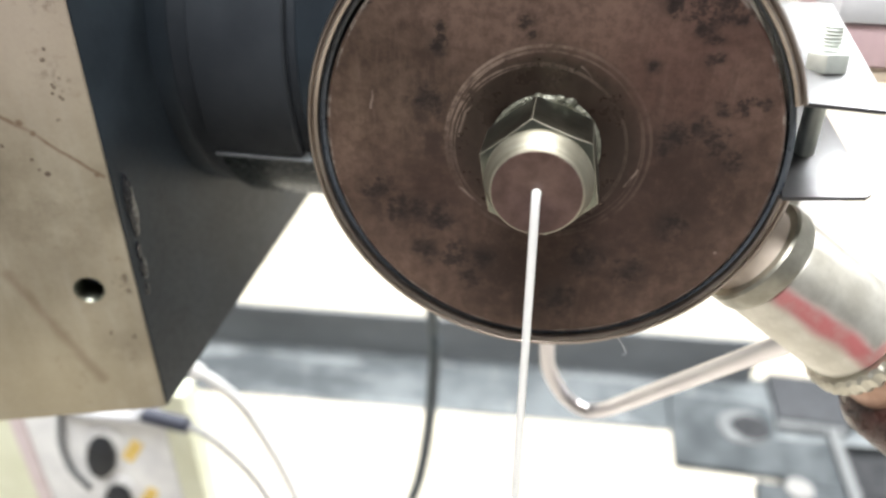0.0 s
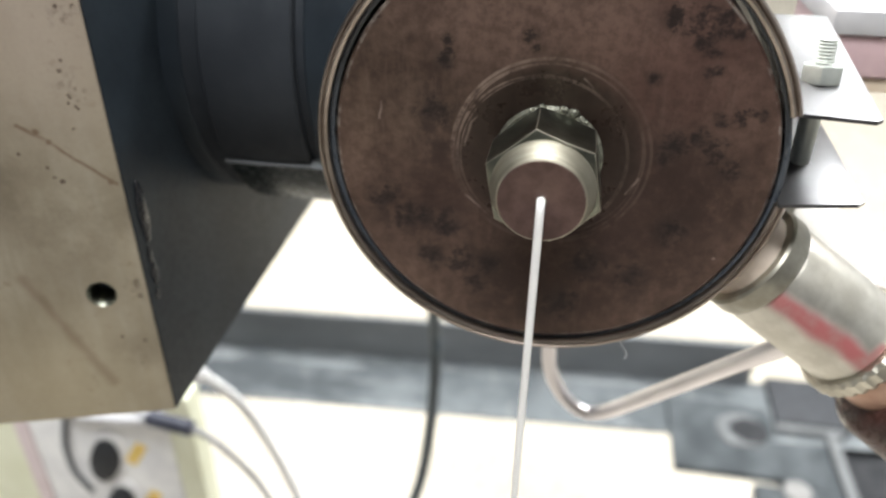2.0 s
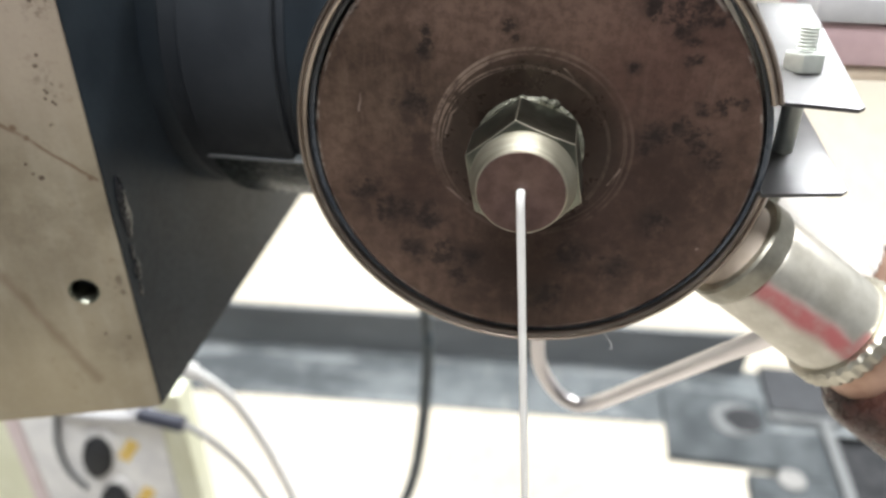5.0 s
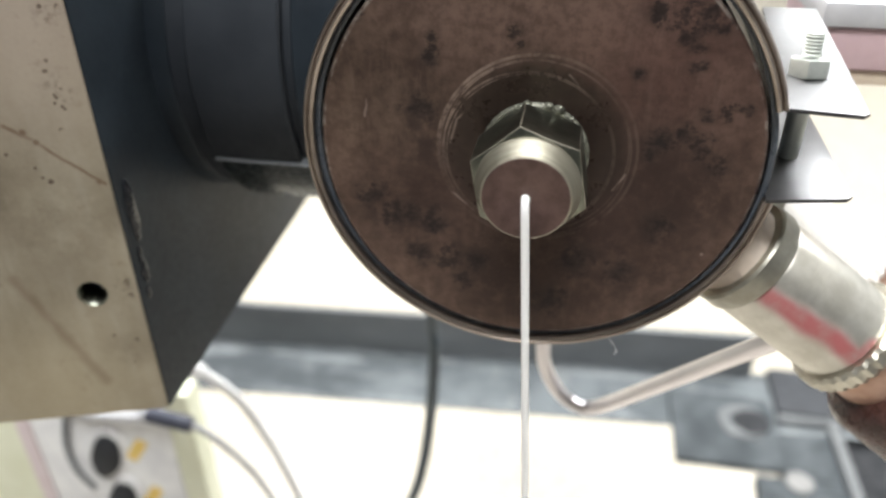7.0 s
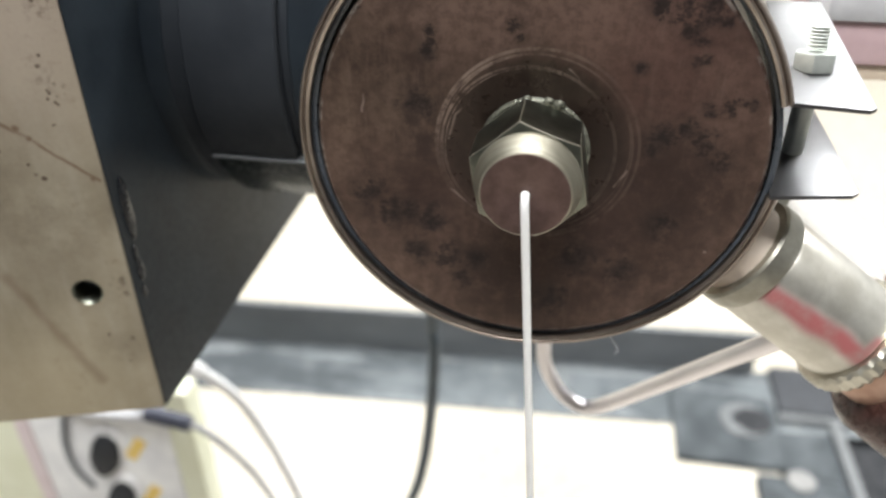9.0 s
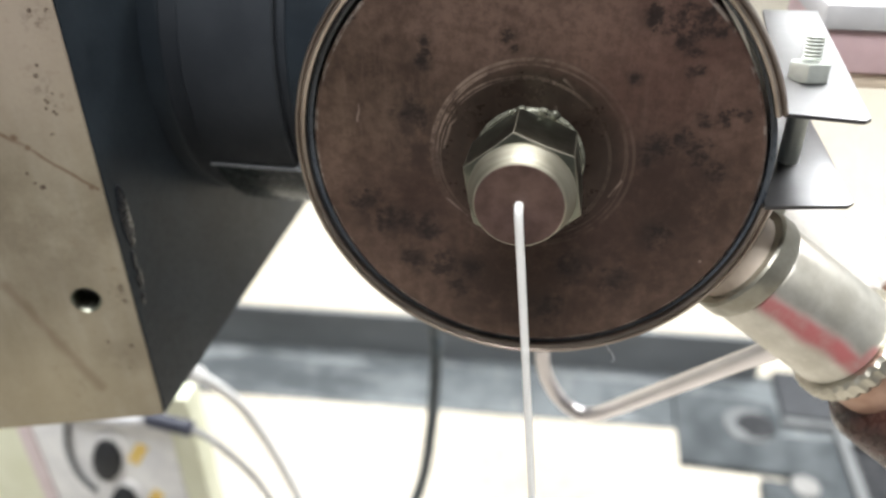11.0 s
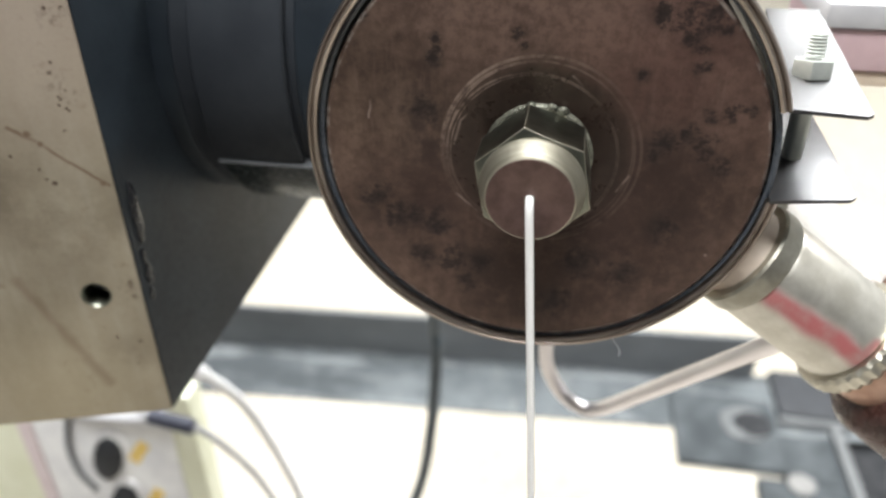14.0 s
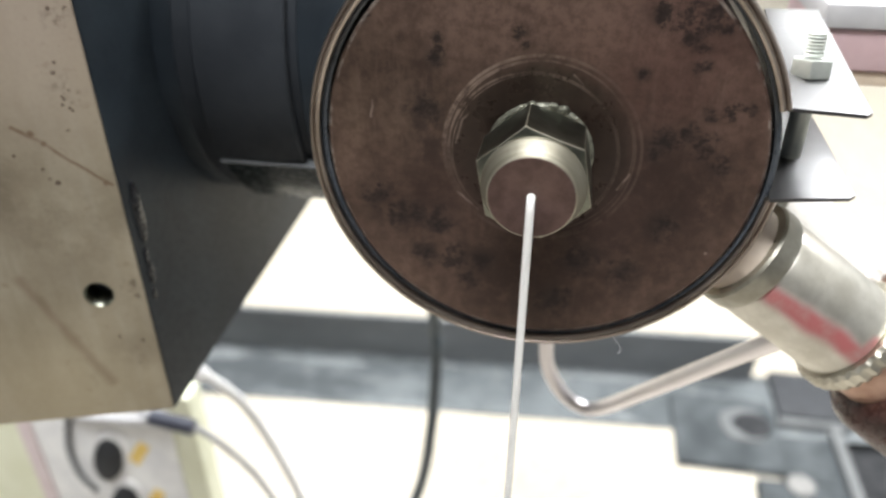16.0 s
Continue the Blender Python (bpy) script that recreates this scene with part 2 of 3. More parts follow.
def ground_steel():
    """Bare ground plate: pale, warm, with rust pits and two scored lines."""
    n = Nodes("ground_steel")
    coarse, brush, fine = n.noise(22, 6, 0.65), n.noise(140, 4, 0.6, (1.0, 1.0, 0.12)), n.noise(900, 3)
    base = n.mix(n.span(coarse, 0.3, 0.7), (0.242, 0.207, 0.150), (0.385, 0.342, 0.262))
    base = n.mix(n.math("MULTIPLY", n.span(brush, 0.4, 0.75), 0.25), base, (0.52, 0.49, 0.42))
    # peach highlight above and warm reflected glow below, put into the colour
    base = n.mix(n.math("MULTIPLY", n.blob((-126, 5, 30), 58, 1.0), 0.75), base, (0.44, 0.365, 0.305))
    base = n.mix(n.math("MULTIPLY", n.blob((-146, -1, -96), 48, 1.0), 0.7), base, (0.43, 0.375, 0.265))
    rust = n.most(n.line((-137.7, 1.7, -2.4), (-131.2, 3.7, -8), 1.0), n.blob((-133.6, 3, -5.1), 1.6, 0.8), n.blob((-131, 3.8, -8), 1.3, 0.8), n.blob((-118.4, 7.8, -20.4), 1.4, 0.8), n.line((-131.2, 3.7, -8), (-117.2, 8.1, -21.4), 0.9),
                  n.math("MULTIPLY", n.line((-148, -1.6, -50), (-131.9, 3.5, -90.7), 2.8), 0.5))
    pits = n.most(*[n.blob(p[:3], p[3], 0.5) for p in [(-124.1, 6, 11.1, 0.9), (-130.3, 4, -19.7, 1.1), (-121.7, 6.8, 6.1, 0.7), (-133.1, 3.1, -15.3, 0.6),
                    (-118.5, 7.8, -54.1, 2.0), (-123.2, 6.2, 4.0, 0.7), (-122.4, 6.5, 1.5, 0.6), (-119.8, 7.3, -75, 0.9), (-126, 5.3, -73, 0.8), (-122, 6.6, -84, 0.8), (-139, 1.2, -11, 0.7), (-119.5, 7.5, 5.5, 0.7), (-121.8, 6.7, 2.9, 0.6), (-123.9, 6.1, 2.4, 0.6), (-121.9, 6.7, 0.8, 0.55), (-124.2, 6, -4.9, 0.8), (-123.6, 6.2, 4.7, 0.5),
                    (-123.3, 6.3, 13.7, 0.7), (-117.6, 8.1, 26.8, 0.9), (-121.4, 6.9, 27, 0.8), (-118.2, 7.9, -58.3, 1.3), (-132, 3.5, -18.2, 0.6), (-147, -1.3, 9, 0.5)]])
    haze = n.math("MULTIPLY", n.most(n.blob((-122.5, 6.5, 6), 7, 1.0), n.blob((-120, 7.3, 25), 6, 1.0), n.blob((-118.4, 7.9, -55), 6, 1.0)), n.span(n.noise(420, 5, 0.7), 0.45, 0.6))
    pits = n.math("MAXIMUM", pits, n.math("MULTIPLY", haze, 0.55))
    dirt = n.math("MULTIPLY", n.span(n.noise(240, 6, 0.72), 0.55, 0.72), n.span(n.noise(45, 4, 0.6), 0.46, 0.62))
    # brown grime, widened to carry the shade on the middle of the face
    grime_shade = n.math("MULTIPLY", n.most(n.blob((-148, -2, -20), 28, 1.0), n.blob((-134, 3, -34), 28, 1.0), n.blob((-122, 6, -30), 20, 1.0), n.blob((-124, 6, -80), 12, 1.0)), n.span(n.noise(38, 6, 0.7), 0.3, 0.62))
    base = n.mix(n.math("MULTIPLY", grime_shade, 0.72), base, (0.15, 0.12, 0.086))
    col = n.mix(n.math("MULTIPLY", dirt, 0.6), base, (0.16, 0.10, 0.06))
    col = n.mix(n.math("MULTIPLY", rust, 0.75), col, (0.13, 0.07, 0.04))
    col = n.mix(n.math("MULTIPLY", n.math("MULTIPLY", pits, n.span(n.noise(620, 4, 0.7), 0.38, 0.56)), 0.85), col, (0.06, 0.035, 0.025))
    return n.done(col, n.span(fine, 0.25, 0.75, 0.42, 0.6), 0.45, fine, 0.12, 0.0003)


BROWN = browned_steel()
GROUND = ground_steel()
BLACK = surface("black_paint", (0.0105, 0.0145, 0.0195), (0.018, 0.0245, 0.0315), 0.48, 0, 40, 600, 0.06, spread=0.08, spec=0.17)
CLAMP = surface("gloss_black", (0.010, 0.014, 0.015), (0.016, 0.021, 0.022), 0.26, 0, 50, 500, 0.02, spread=0.03, spec=0.1)
BEAD = surface("sealant", (0.006, 0.007, 0.009), (0.012, 0.013, 0.016), 0.24, 0, 200, 900, 0.5, spec=0.5)
JACKET = surface("black_jacket", (0.018, 0.021, 0.026), (0.027, 0.031, 0.037), 0.6, 0, 50, 500, 0.1, spec=0.15)
# darkness and bluish haze of the gap put into one grey
GAPTONE = surface("dark_gap", (0.040, 0.048, 0.060), (0.075, 0.085, 0.10), 0.35, 0, 80, 500, 0.05)
BAND = surface("stainless_band", (0.31, 0.26, 0.225), (0.45, 0.395, 0.35), 0.3, 1.0, 90, 700, 0.1, (0.2, 1, 1))
SHEET = surface("thin_sheet_steel", (0.14, 0.14, 0.145), (0.18, 0.179, 0.183), 0.33, 1.0, 60, 800, 0.08)
EDGESHADE = surface("dark_edge_reflection", (0.03, 0.03, 0.034), (0.06, 0.058, 0.06), 0.5, 0.3, 120, 800, 0.1)
TURNED = surface("turned_nickel", (0.31, 0.295, 0.24), (0.41, 0.39, 0.32), 0.5, 1.0, 300, 900, 0.2, (0.3, 4, 0.3))
NICKEL = surface("nickel_plate", (0.54, 0.515, 0.44), (0.68, 0.655, 0.57), 0.42, 1.0, 140, 900, 0.1)
NUT = surface("plated_nut", (0.16, 0.167, 0.138), (0.27, 0.278, 0.232), 0.32, 1.0, 160, 900, 0.15)
RESIN = surface("resin_crust", (0.06, 0.06, 0.045), (0.26, 0.26, 0.21), 0.35, 0.4, 420, 900, 0.9)
ZINC = surface("zinc_plate", (0.48, 0.51, 0.48), (0.64, 0.67, 0.63), 0.4, 0.6, 150, 900, 0.15)
TIP = surface("browned_tip", (0.085, 0.052, 0.046), (0.155, 0.098, 0.086), 0.36, 0.55, 180, 900, 0.12)
OLIVE = surface("tarnished_collar", (0.26, 0.25, 0.21), (0.42, 0.405, 0.35), 0.36, 0.9, 120, 800, 0.1)
PALE = surface("tan_coating", (0.56, 0.47, 0.39), (0.66, 0.57, 0.49), 0.5, 0.0, 120, 700, 0.1)


def striped_nickel():
    n = Nodes("striped_nickel")
    coarse, grain = n.noise(140, 5, 0.6), n.noise(500, 4, 0.65)
    base = n.mix(n.span(coarse, 0.3, 0.7), (0.56, 0.54, 0.48), (0.72, 0.70, 0.64))
    red = n.most(n.line((1.4, -13.9, -1.0), (28.0, -13.9, -18.2), 5.2), n.line((27.5, -13.6, -19.0), (31.5, -13.0, -14.5), 3.4))
    red = n.math("MULTIPLY", n.span(red, 0.0, 0.95), n.span(coarse, 0.25, 0.6, 0.6, 1.0))
    return n.done(n.mix(n.math("MULTIPLY", red, 0.85), base, (0.40, 0.045, 0.06)), n.math("ADD", n.math("MULTIPLY", red, 0.05), 0.36), n.math("SUBTRACT", 0.85, n.math("MULTIPLY", red, 0.6)), grain, 0.04, 0.0001)


STRIPED = striped_nickel()
COPPER = surface("copper_sleeve", (0.48, 0.30, 0.22), (0.62, 0.42, 0.33), 0.4, 0.6, 120, 700, 0.1)
HOSE = surface("brown_boot", (0.034, 0.015, 0.012), (0.095, 0.042, 0.034), 0.3, 0.1, 110, 500, 0.3)
TUBE = surface("stainless_tube", (0.76, 0.73, 0.75), (0.84, 0.81, 0.83), 0.3, 1.0, 40, 800, 0.02)
RUBBER = surface("black_cable", (0.012, 0.014, 0.018), (0.025, 0.028, 0.034), 0.65, 0, 80, 600, 0.1)
WHITE = surface("white_cable", (0.93, 0.93, 0.93), (0.96, 0.96, 0.96), 0.45, 0, 80, 600, 0.05)
GREY = surface("grey_cable", (0.3, 0.3, 0.32), (0.42, 0.42, 0.44), 0.45, 0, 80, 600, 0.05)
def dusty_steel():
    """Black steel under swept dust: long streaks, blots and bare patches."""
    n = Nodes("dusty_black_steel")
    blot, streak, lint, grain = n.noise(13, 6, 0.65), n.noise(34, 5, 0.7, (0.16, 1, 1), 0.6), n.noise(60, 4, 0.7, (1, 0.25, 1)), n.noise(300, 3)
    col = n.mix(n.span(blot, 0.36, 0.66), (0.06, 0.068, 0.074), (0.12, 0.133, 0.141))
    col = n.mix(n.math("MULTIPLY", n.span(streak, 0.5, 0.68), 0.75), col, (0.25, 0.265, 0.275))
    col = n.mix(n.math("MULTIPLY", n.math("MULTIPLY", n.span(lint, 0.56, 0.68), n.span(blot, 0.4, 0.55)), 0.5), col, (0.21, 0.215, 0.21))
    return n.done(col, n.span(grain, 0.3, 0.7, 0.65, 0.85), 0.0, grain, 0.2, 0.0004, 0.2)


DUSTY = dusty_steel()
WIRE = surface("grey_black_cable", (0.075, 0.096, 0.112), (0.105, 0.13, 0.15), 0.6, 0, 80, 600, 0.1)
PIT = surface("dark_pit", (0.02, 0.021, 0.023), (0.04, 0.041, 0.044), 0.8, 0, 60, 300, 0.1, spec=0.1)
IRON = surface("dark_steel", (0.122, 0.130, 0.138), (0.175, 0.186, 0.196), 0.6, 0, 16, 300, 0.2, (0.4, 1, 1), spec=0.3)
SLATE = surface("grimy_slate_plate", (0.032, 0.038, 0.042), (0.075, 0.084, 0.09), 0.7, 0, 22, 300, 0.2, spec=0.2)
NAVY = surface("navy_sleeve", (0.035, 0.04, 0.065), (0.06, 0.065, 0.095), 0.5, 0, 80, 600, 0.1)
WASHER = surface("dull_washer", (0.15, 0.148, 0.144), (0.21, 0.206, 0.2), 0.6, 0, 60, 300, 0.1)
WORN = surface("worn_grey_edge", (0.085, 0.09, 0.094), (0.13, 0.136, 0.14), 0.6, 0, 30, 300, 0.15)
CASE = surface("cream_plastic", (0.76, 0.77, 0.58), (0.84, 0.85, 0.68), 0.45, 0, 30, 400, 0.1)
# overbright nickel of the rear sensor put into a pale cream colour
OVERLIT = surface("overlit_nickel", (0.74, 0.71, 0.67), (0.82, 0.79, 0.75), 0.35, 0, 60, 500, 0.05)
PANEL = surface("grey_panel", (0.76, 0.76, 0.78), (0.92, 0.92, 0.92), 0.45, 0, 40, 400, 0.1)
PINK = surface("mauve_plastic", (0.56, 0.40, 0.42), (0.64, 0.47, 0.49), 0.4, 0, 60, 500, 0.1)
MAUVE = surface("pale_mauve_strip", (0.68, 0.57, 0.58), (0.74, 0.64, 0.65), 0.4, 0, 60, 500, 0.1)
LIDGREY = surface("pale_grey_plastic", (0.5, 0.5, 0.52), (0.58, 0.58, 0.6), 0.4, 0, 60, 500, 0.1)
YELLOW = surface("yellow_label", (0.80, 0.56, 0.14), (0.90, 0.66, 0.2), 0.5, 0, 60, 500, 0.05)
TAN = surface("tan_plastic", (0.66, 0.54, 0.42), (0.75, 0.63, 0.5), 0.45, 0, 60, 500, 0.05)
FLOOR = surface("glossy_floor", (0.475, 0.43, 0.35), (0.535, 0.49, 0.41), 0.3, 0, 1.3, 40, 0.03)
DIMFLOOR = surface("dim_beige_floor", (0.37, 0.335, 0.285), (0.45, 0.41, 0.355), 0.7, 0, 3, 80, 0.1)
WALL = surface("grey_wall", (0.34, 0.35, 0.36), (0.40, 0.41, 0.42), 0.8, 0, 2, 60, 0.1)
CEIL = surface("white_ceiling", (0.74, 0.74, 0.73), (0.8, 0.8, 0.79), 0.8, 0, 2, 60, 0.1)
DARKWALL = surface("dark_grey_wall", (0.10, 0.10, 0.105), (0.13, 0.13, 0.135), 0.8, 0, 2, 60, 0.1)
STRAND = surface("white_polymer", (0.94, 0.938, 0.93), (0.97, 0.968, 0.965), 0.35, 0, 150, 900, 0.0, spread=0.02)
STRAND.node_tree.nodes["Principled BSDF"].inputs["Transmission Weight"].default_value = 0.05
STRAND.node_tree.nodes["Principled BSDF"].inputs["IOR"].default_value = 1.25
STRAND.node_tree.nodes["Principled BSDF"].inputs["Subsurface Weight"].default_value = 0.8
STRAND.node_tree.nodes["Principled BSDF"].inputs["Subsurface Radius"].default_value = (0.0012, 0.0012, 0.0012)
STRAND.node_tree.nodes["Principled BSDF"].inputs["Subsurface Scale"].default_value = 1.0
glow = Nodes("lit_diffuser")
glow.put(glow.bsdf.inputs["Base Color"], (0.9, 0.9, 0.9))
glow.put(glow.bsdf.inputs["Emission Color"], (1.0, 0.98, 0.95))
glow.bsdf.inputs["Emission Strength"].default_value = 6.0
GLOW = glow.m


# ---- shapes, in millimetres from the die face's centre ----
def lathe(profile, origin, axis, seg=64, closed=True, start=0.0, sweep=360.0):
    """Revolve (radius, height) pairs about the axis through origin; a part turn where sweep is under 360."""
    bm = bmesh.new()
    o, w = Vector(origin), Vector(axis).normalized()
    u = w.orthogonal().normalized() if abs(w.z) > 0.95 else Vector((0, 0, 1)).cross(w).normalized()
    v = w.cross(u)
    whole = sweep >= 360
    n = seg if whole else seg + 1
    rings = []
    for r, h in profile:
        ring = []
        for i in range(n):
            a = radians(start + sweep * i / seg)
            ring.append(bm.verts.new(o + w * h + (u * math.cos(a) + v * math.sin(a)) * max(r, 0.01)))
        rings.append(ring)
    pairs = list(zip(rings, rings[1:] + rings[:1])) if closed else list(zip(rings, rings[1:]))
    for a, b in pairs:
        for i in range(n if whole else n - 1):
            j = (i + 1) % n
            bm.faces.new((a[i], a[j], b[j], b[i]))
    if not whole and closed:
        bm.faces.new([r[0] for r in rings])
        bm.faces.new([r[-1] for r in reversed(rings)])
    bmesh.ops.recalc_face_normals(bm, faces=bm.faces[:])
    return bm


def rod(a, b, r, c=0.0, seg=32):
    """A solid round bar from a to b with ends chamfered by c."""
    a, b = Vector(a), Vector(b)
    h = (b - a).length
    prof = [(0, 0), (r - c, 0), (r, c), (r, h - c), (r - c, h), (0, h)] if c else [(0, 0), (r, 0), (r, h), (0, h)]
    return lathe(prof, a, b - a, seg, closed=False)


def prism(points, lo, hi, bevel=0.6, across="z", segs=2):
    """A polygon drawn in the plane square to an axis, carried from lo to hi along it, edges rounded."""
    bm = bmesh.new()
    put3 = {"z": lambda p, h: (p[0], p[1], h), "y": lambda p, h: (p[0], h, p[1]), "x": lambda p, h: (h, p[0], p[1])}[across]
    low = [bm.verts.new(put3(p, lo)) for p in points]
    high = [bm.verts.new(put3(p, hi)) for p in points]
    bm.faces.new(low)
    bm.faces.new(high)
    for i in range(len(points)):
        j = (i + 1) % len(points)
        bm.faces.new((low[i], low[j], high[j], high[i]))
    bmesh.ops.recalc_face_normals(bm, faces=bm.faces[:])
    if bevel:
        bmesh.ops.bevel(bm, geom=bm.edges[:], offset=bevel, segments=segs, profile=0.7, affect="EDGES")
    return bm


def box(x0, x1, y0, y1, z0, z1, bevel=0.6):
    return prism([(x0, y0), (x1, y0), (x1, y1), (x0, y1)], z0, z1, bevel)


def tube(points, r, seg=14, fine=8):
    """A round bar bent through the points, on a smooth curve."""
    p = [Vector(q) for q in points]
    p = [p[0] * 2 - p[1], *p, p[-1] * 2 - p[-2]]
    line = []
    for i in range(1, len(p) - 2):
        for k in range(fine):
            t = k / fine
            a, b, c, d = p[i - 1: i + 3]
            line.append(0.5 * (2 * b + (c - a) * t + (2 * a - 5 * b + 4 * c - d) * t * t + (3 * b - a - 3 * c + d) * t ** 3))
    line.append(p[-2])
    bm = bmesh.new()
    rings, up = [], None
    for i, q in enumerate(line):
        d = (line[min(i + 1, len(line) - 1)] - line[max(i - 1, 0)]).normalized()
        up = d.orthogonal().normalized() if up is None else (up - d * up.dot(d)).normalized()
        side = d.cross(up)
        rings.append([bm.verts.new(q + (up * math.cos(a) + side * math.sin(a)) * r) for a in (2 * math.pi * k / seg for k in range(seg))])
    for a, b in zip(rings, rings[1:]):
        for k in range(seg):
            bm.faces.new((a[k], a[(k + 1) % seg], b[(k + 1) % seg], b[k]))
    bm.faces.new(rings[0][::-1])
    bm.faces.new(rings[-1])
    bmesh.ops.recalc_face_normals(bm, faces=bm.faces[:])
    return bm


def joined(*parts):
    out = bmesh.new()
    for b in parts:
        me = bpy.data.meshes.new("piece")
        b.to_mesh(me)
        out.from_mesh(me)
        bpy.data.meshes.remove(me)
        b.free()
    return out


def thing(name, base, label, category, group="", kind=""):
    ob = new(name)
    ob.empty_display_size = 0.02
    ob.location = HEAD + Vector(base) * 0.001
    return tagged(ob, label, category, group, kind)


def part(name, bm, material, parent, label="", smooth=35):
    """Link a bmesh, in millimetres from the die face's centre, as one mesh under a thing or a part."""
    top = parent
    while top.parent:
        top = top.parent
    bm.transform(Matrix.Translation(HEAD - top.location) @ Matrix.Scale(0.001, 4))
    for f in bm.faces:
        f.smooth = True
    for e in bm.edges:
        if len(e.link_faces) == 2 and e.calc_face_angle() > radians(smooth):
            e.smooth = False
    me = bpy.data.meshes.new(name)
    bm.to_mesh(me)
    bm.free()
    me.materials.append(material)
    ob = new(name, me)
    ob.parent = parent
    return tagged(ob, label)


def setting(name, bm, material, label, category):
    """One mesh of the setting, at top level."""
    bm.transform(Matrix.Translation(HEAD) @ Matrix.Scale(0.001, 4))
    me = bpy.data.meshes.new(name)
    bm.to_mesh(me)
    bm.free()
    me.materials.append(material)
    return tagged(new(name, me), label, category, kind="structure")


# ---- room ----
def room():
    setting("floor", box(-3000, 3000, 450, 6000, -1150, -1050, 0), FLOOR, "glossy pale cream floor under bright light", "floor")
    # unseen floor, kept darker than the rest to cut bounce from below
    setting("floor_front", box(-3000, 3000, -3000, 449.5, -1150, -1050, 0), DIMFLOOR, "plain beige floor before the machine, unseen, toned down", "floor")
    setting("ceiling", box(-3000, 3000, -3000, 6000, 1750, 1850, 0), CEIL, "plain white ceiling with light panels", "ceiling")
    setting("wall_north", box(-3000, 3000, 6000, 6100, -1050, 1750, 0), WALL, "plain grey far wall", "wall")
    # unseen wall, set darker than the others to dim what the die reflects
    setting("wall_south", box(-3000, 3000, -3100, -3000, -1050, 1750, 0), DARKWALL, "unseen plain wall, dark grey to dim reflections", "wall")
    setting("wall_east", box(3000, 3100, -3000, 6000, -1050, 1750, 0), WALL, "plain grey wall", "wall")
    setting("wall_west", box(-3100, -3000, -3000, 6000, -1050, 1750, 0), WALL, "plain grey wall", "wall")
    for lx, ly in LIGHTS:
        x, y = lx * 1000, ly * 1000
        panel = thing("ceiling_light", (x, y, 1750), "flat white fluorescent ceiling panel, switched on", "lamp", "ceiling panels")
        part("frame", joined(box(x - 620, x + 620, y - 320, y - 290, 1722, 1749), box(x - 620, x + 620, y + 290, y + 320, 1722, 1749),
                             box(x - 620, x - 590, y - 289, y + 289, 1722, 1749), box(x + 590, x + 620, y - 289, y + 289, 1722, 1749)), LIDGREY, panel)
        part("diffuser", box(x - 588, x + 588, y - 288, y + 288, 1735, 1748, 0), GLOW, panel)


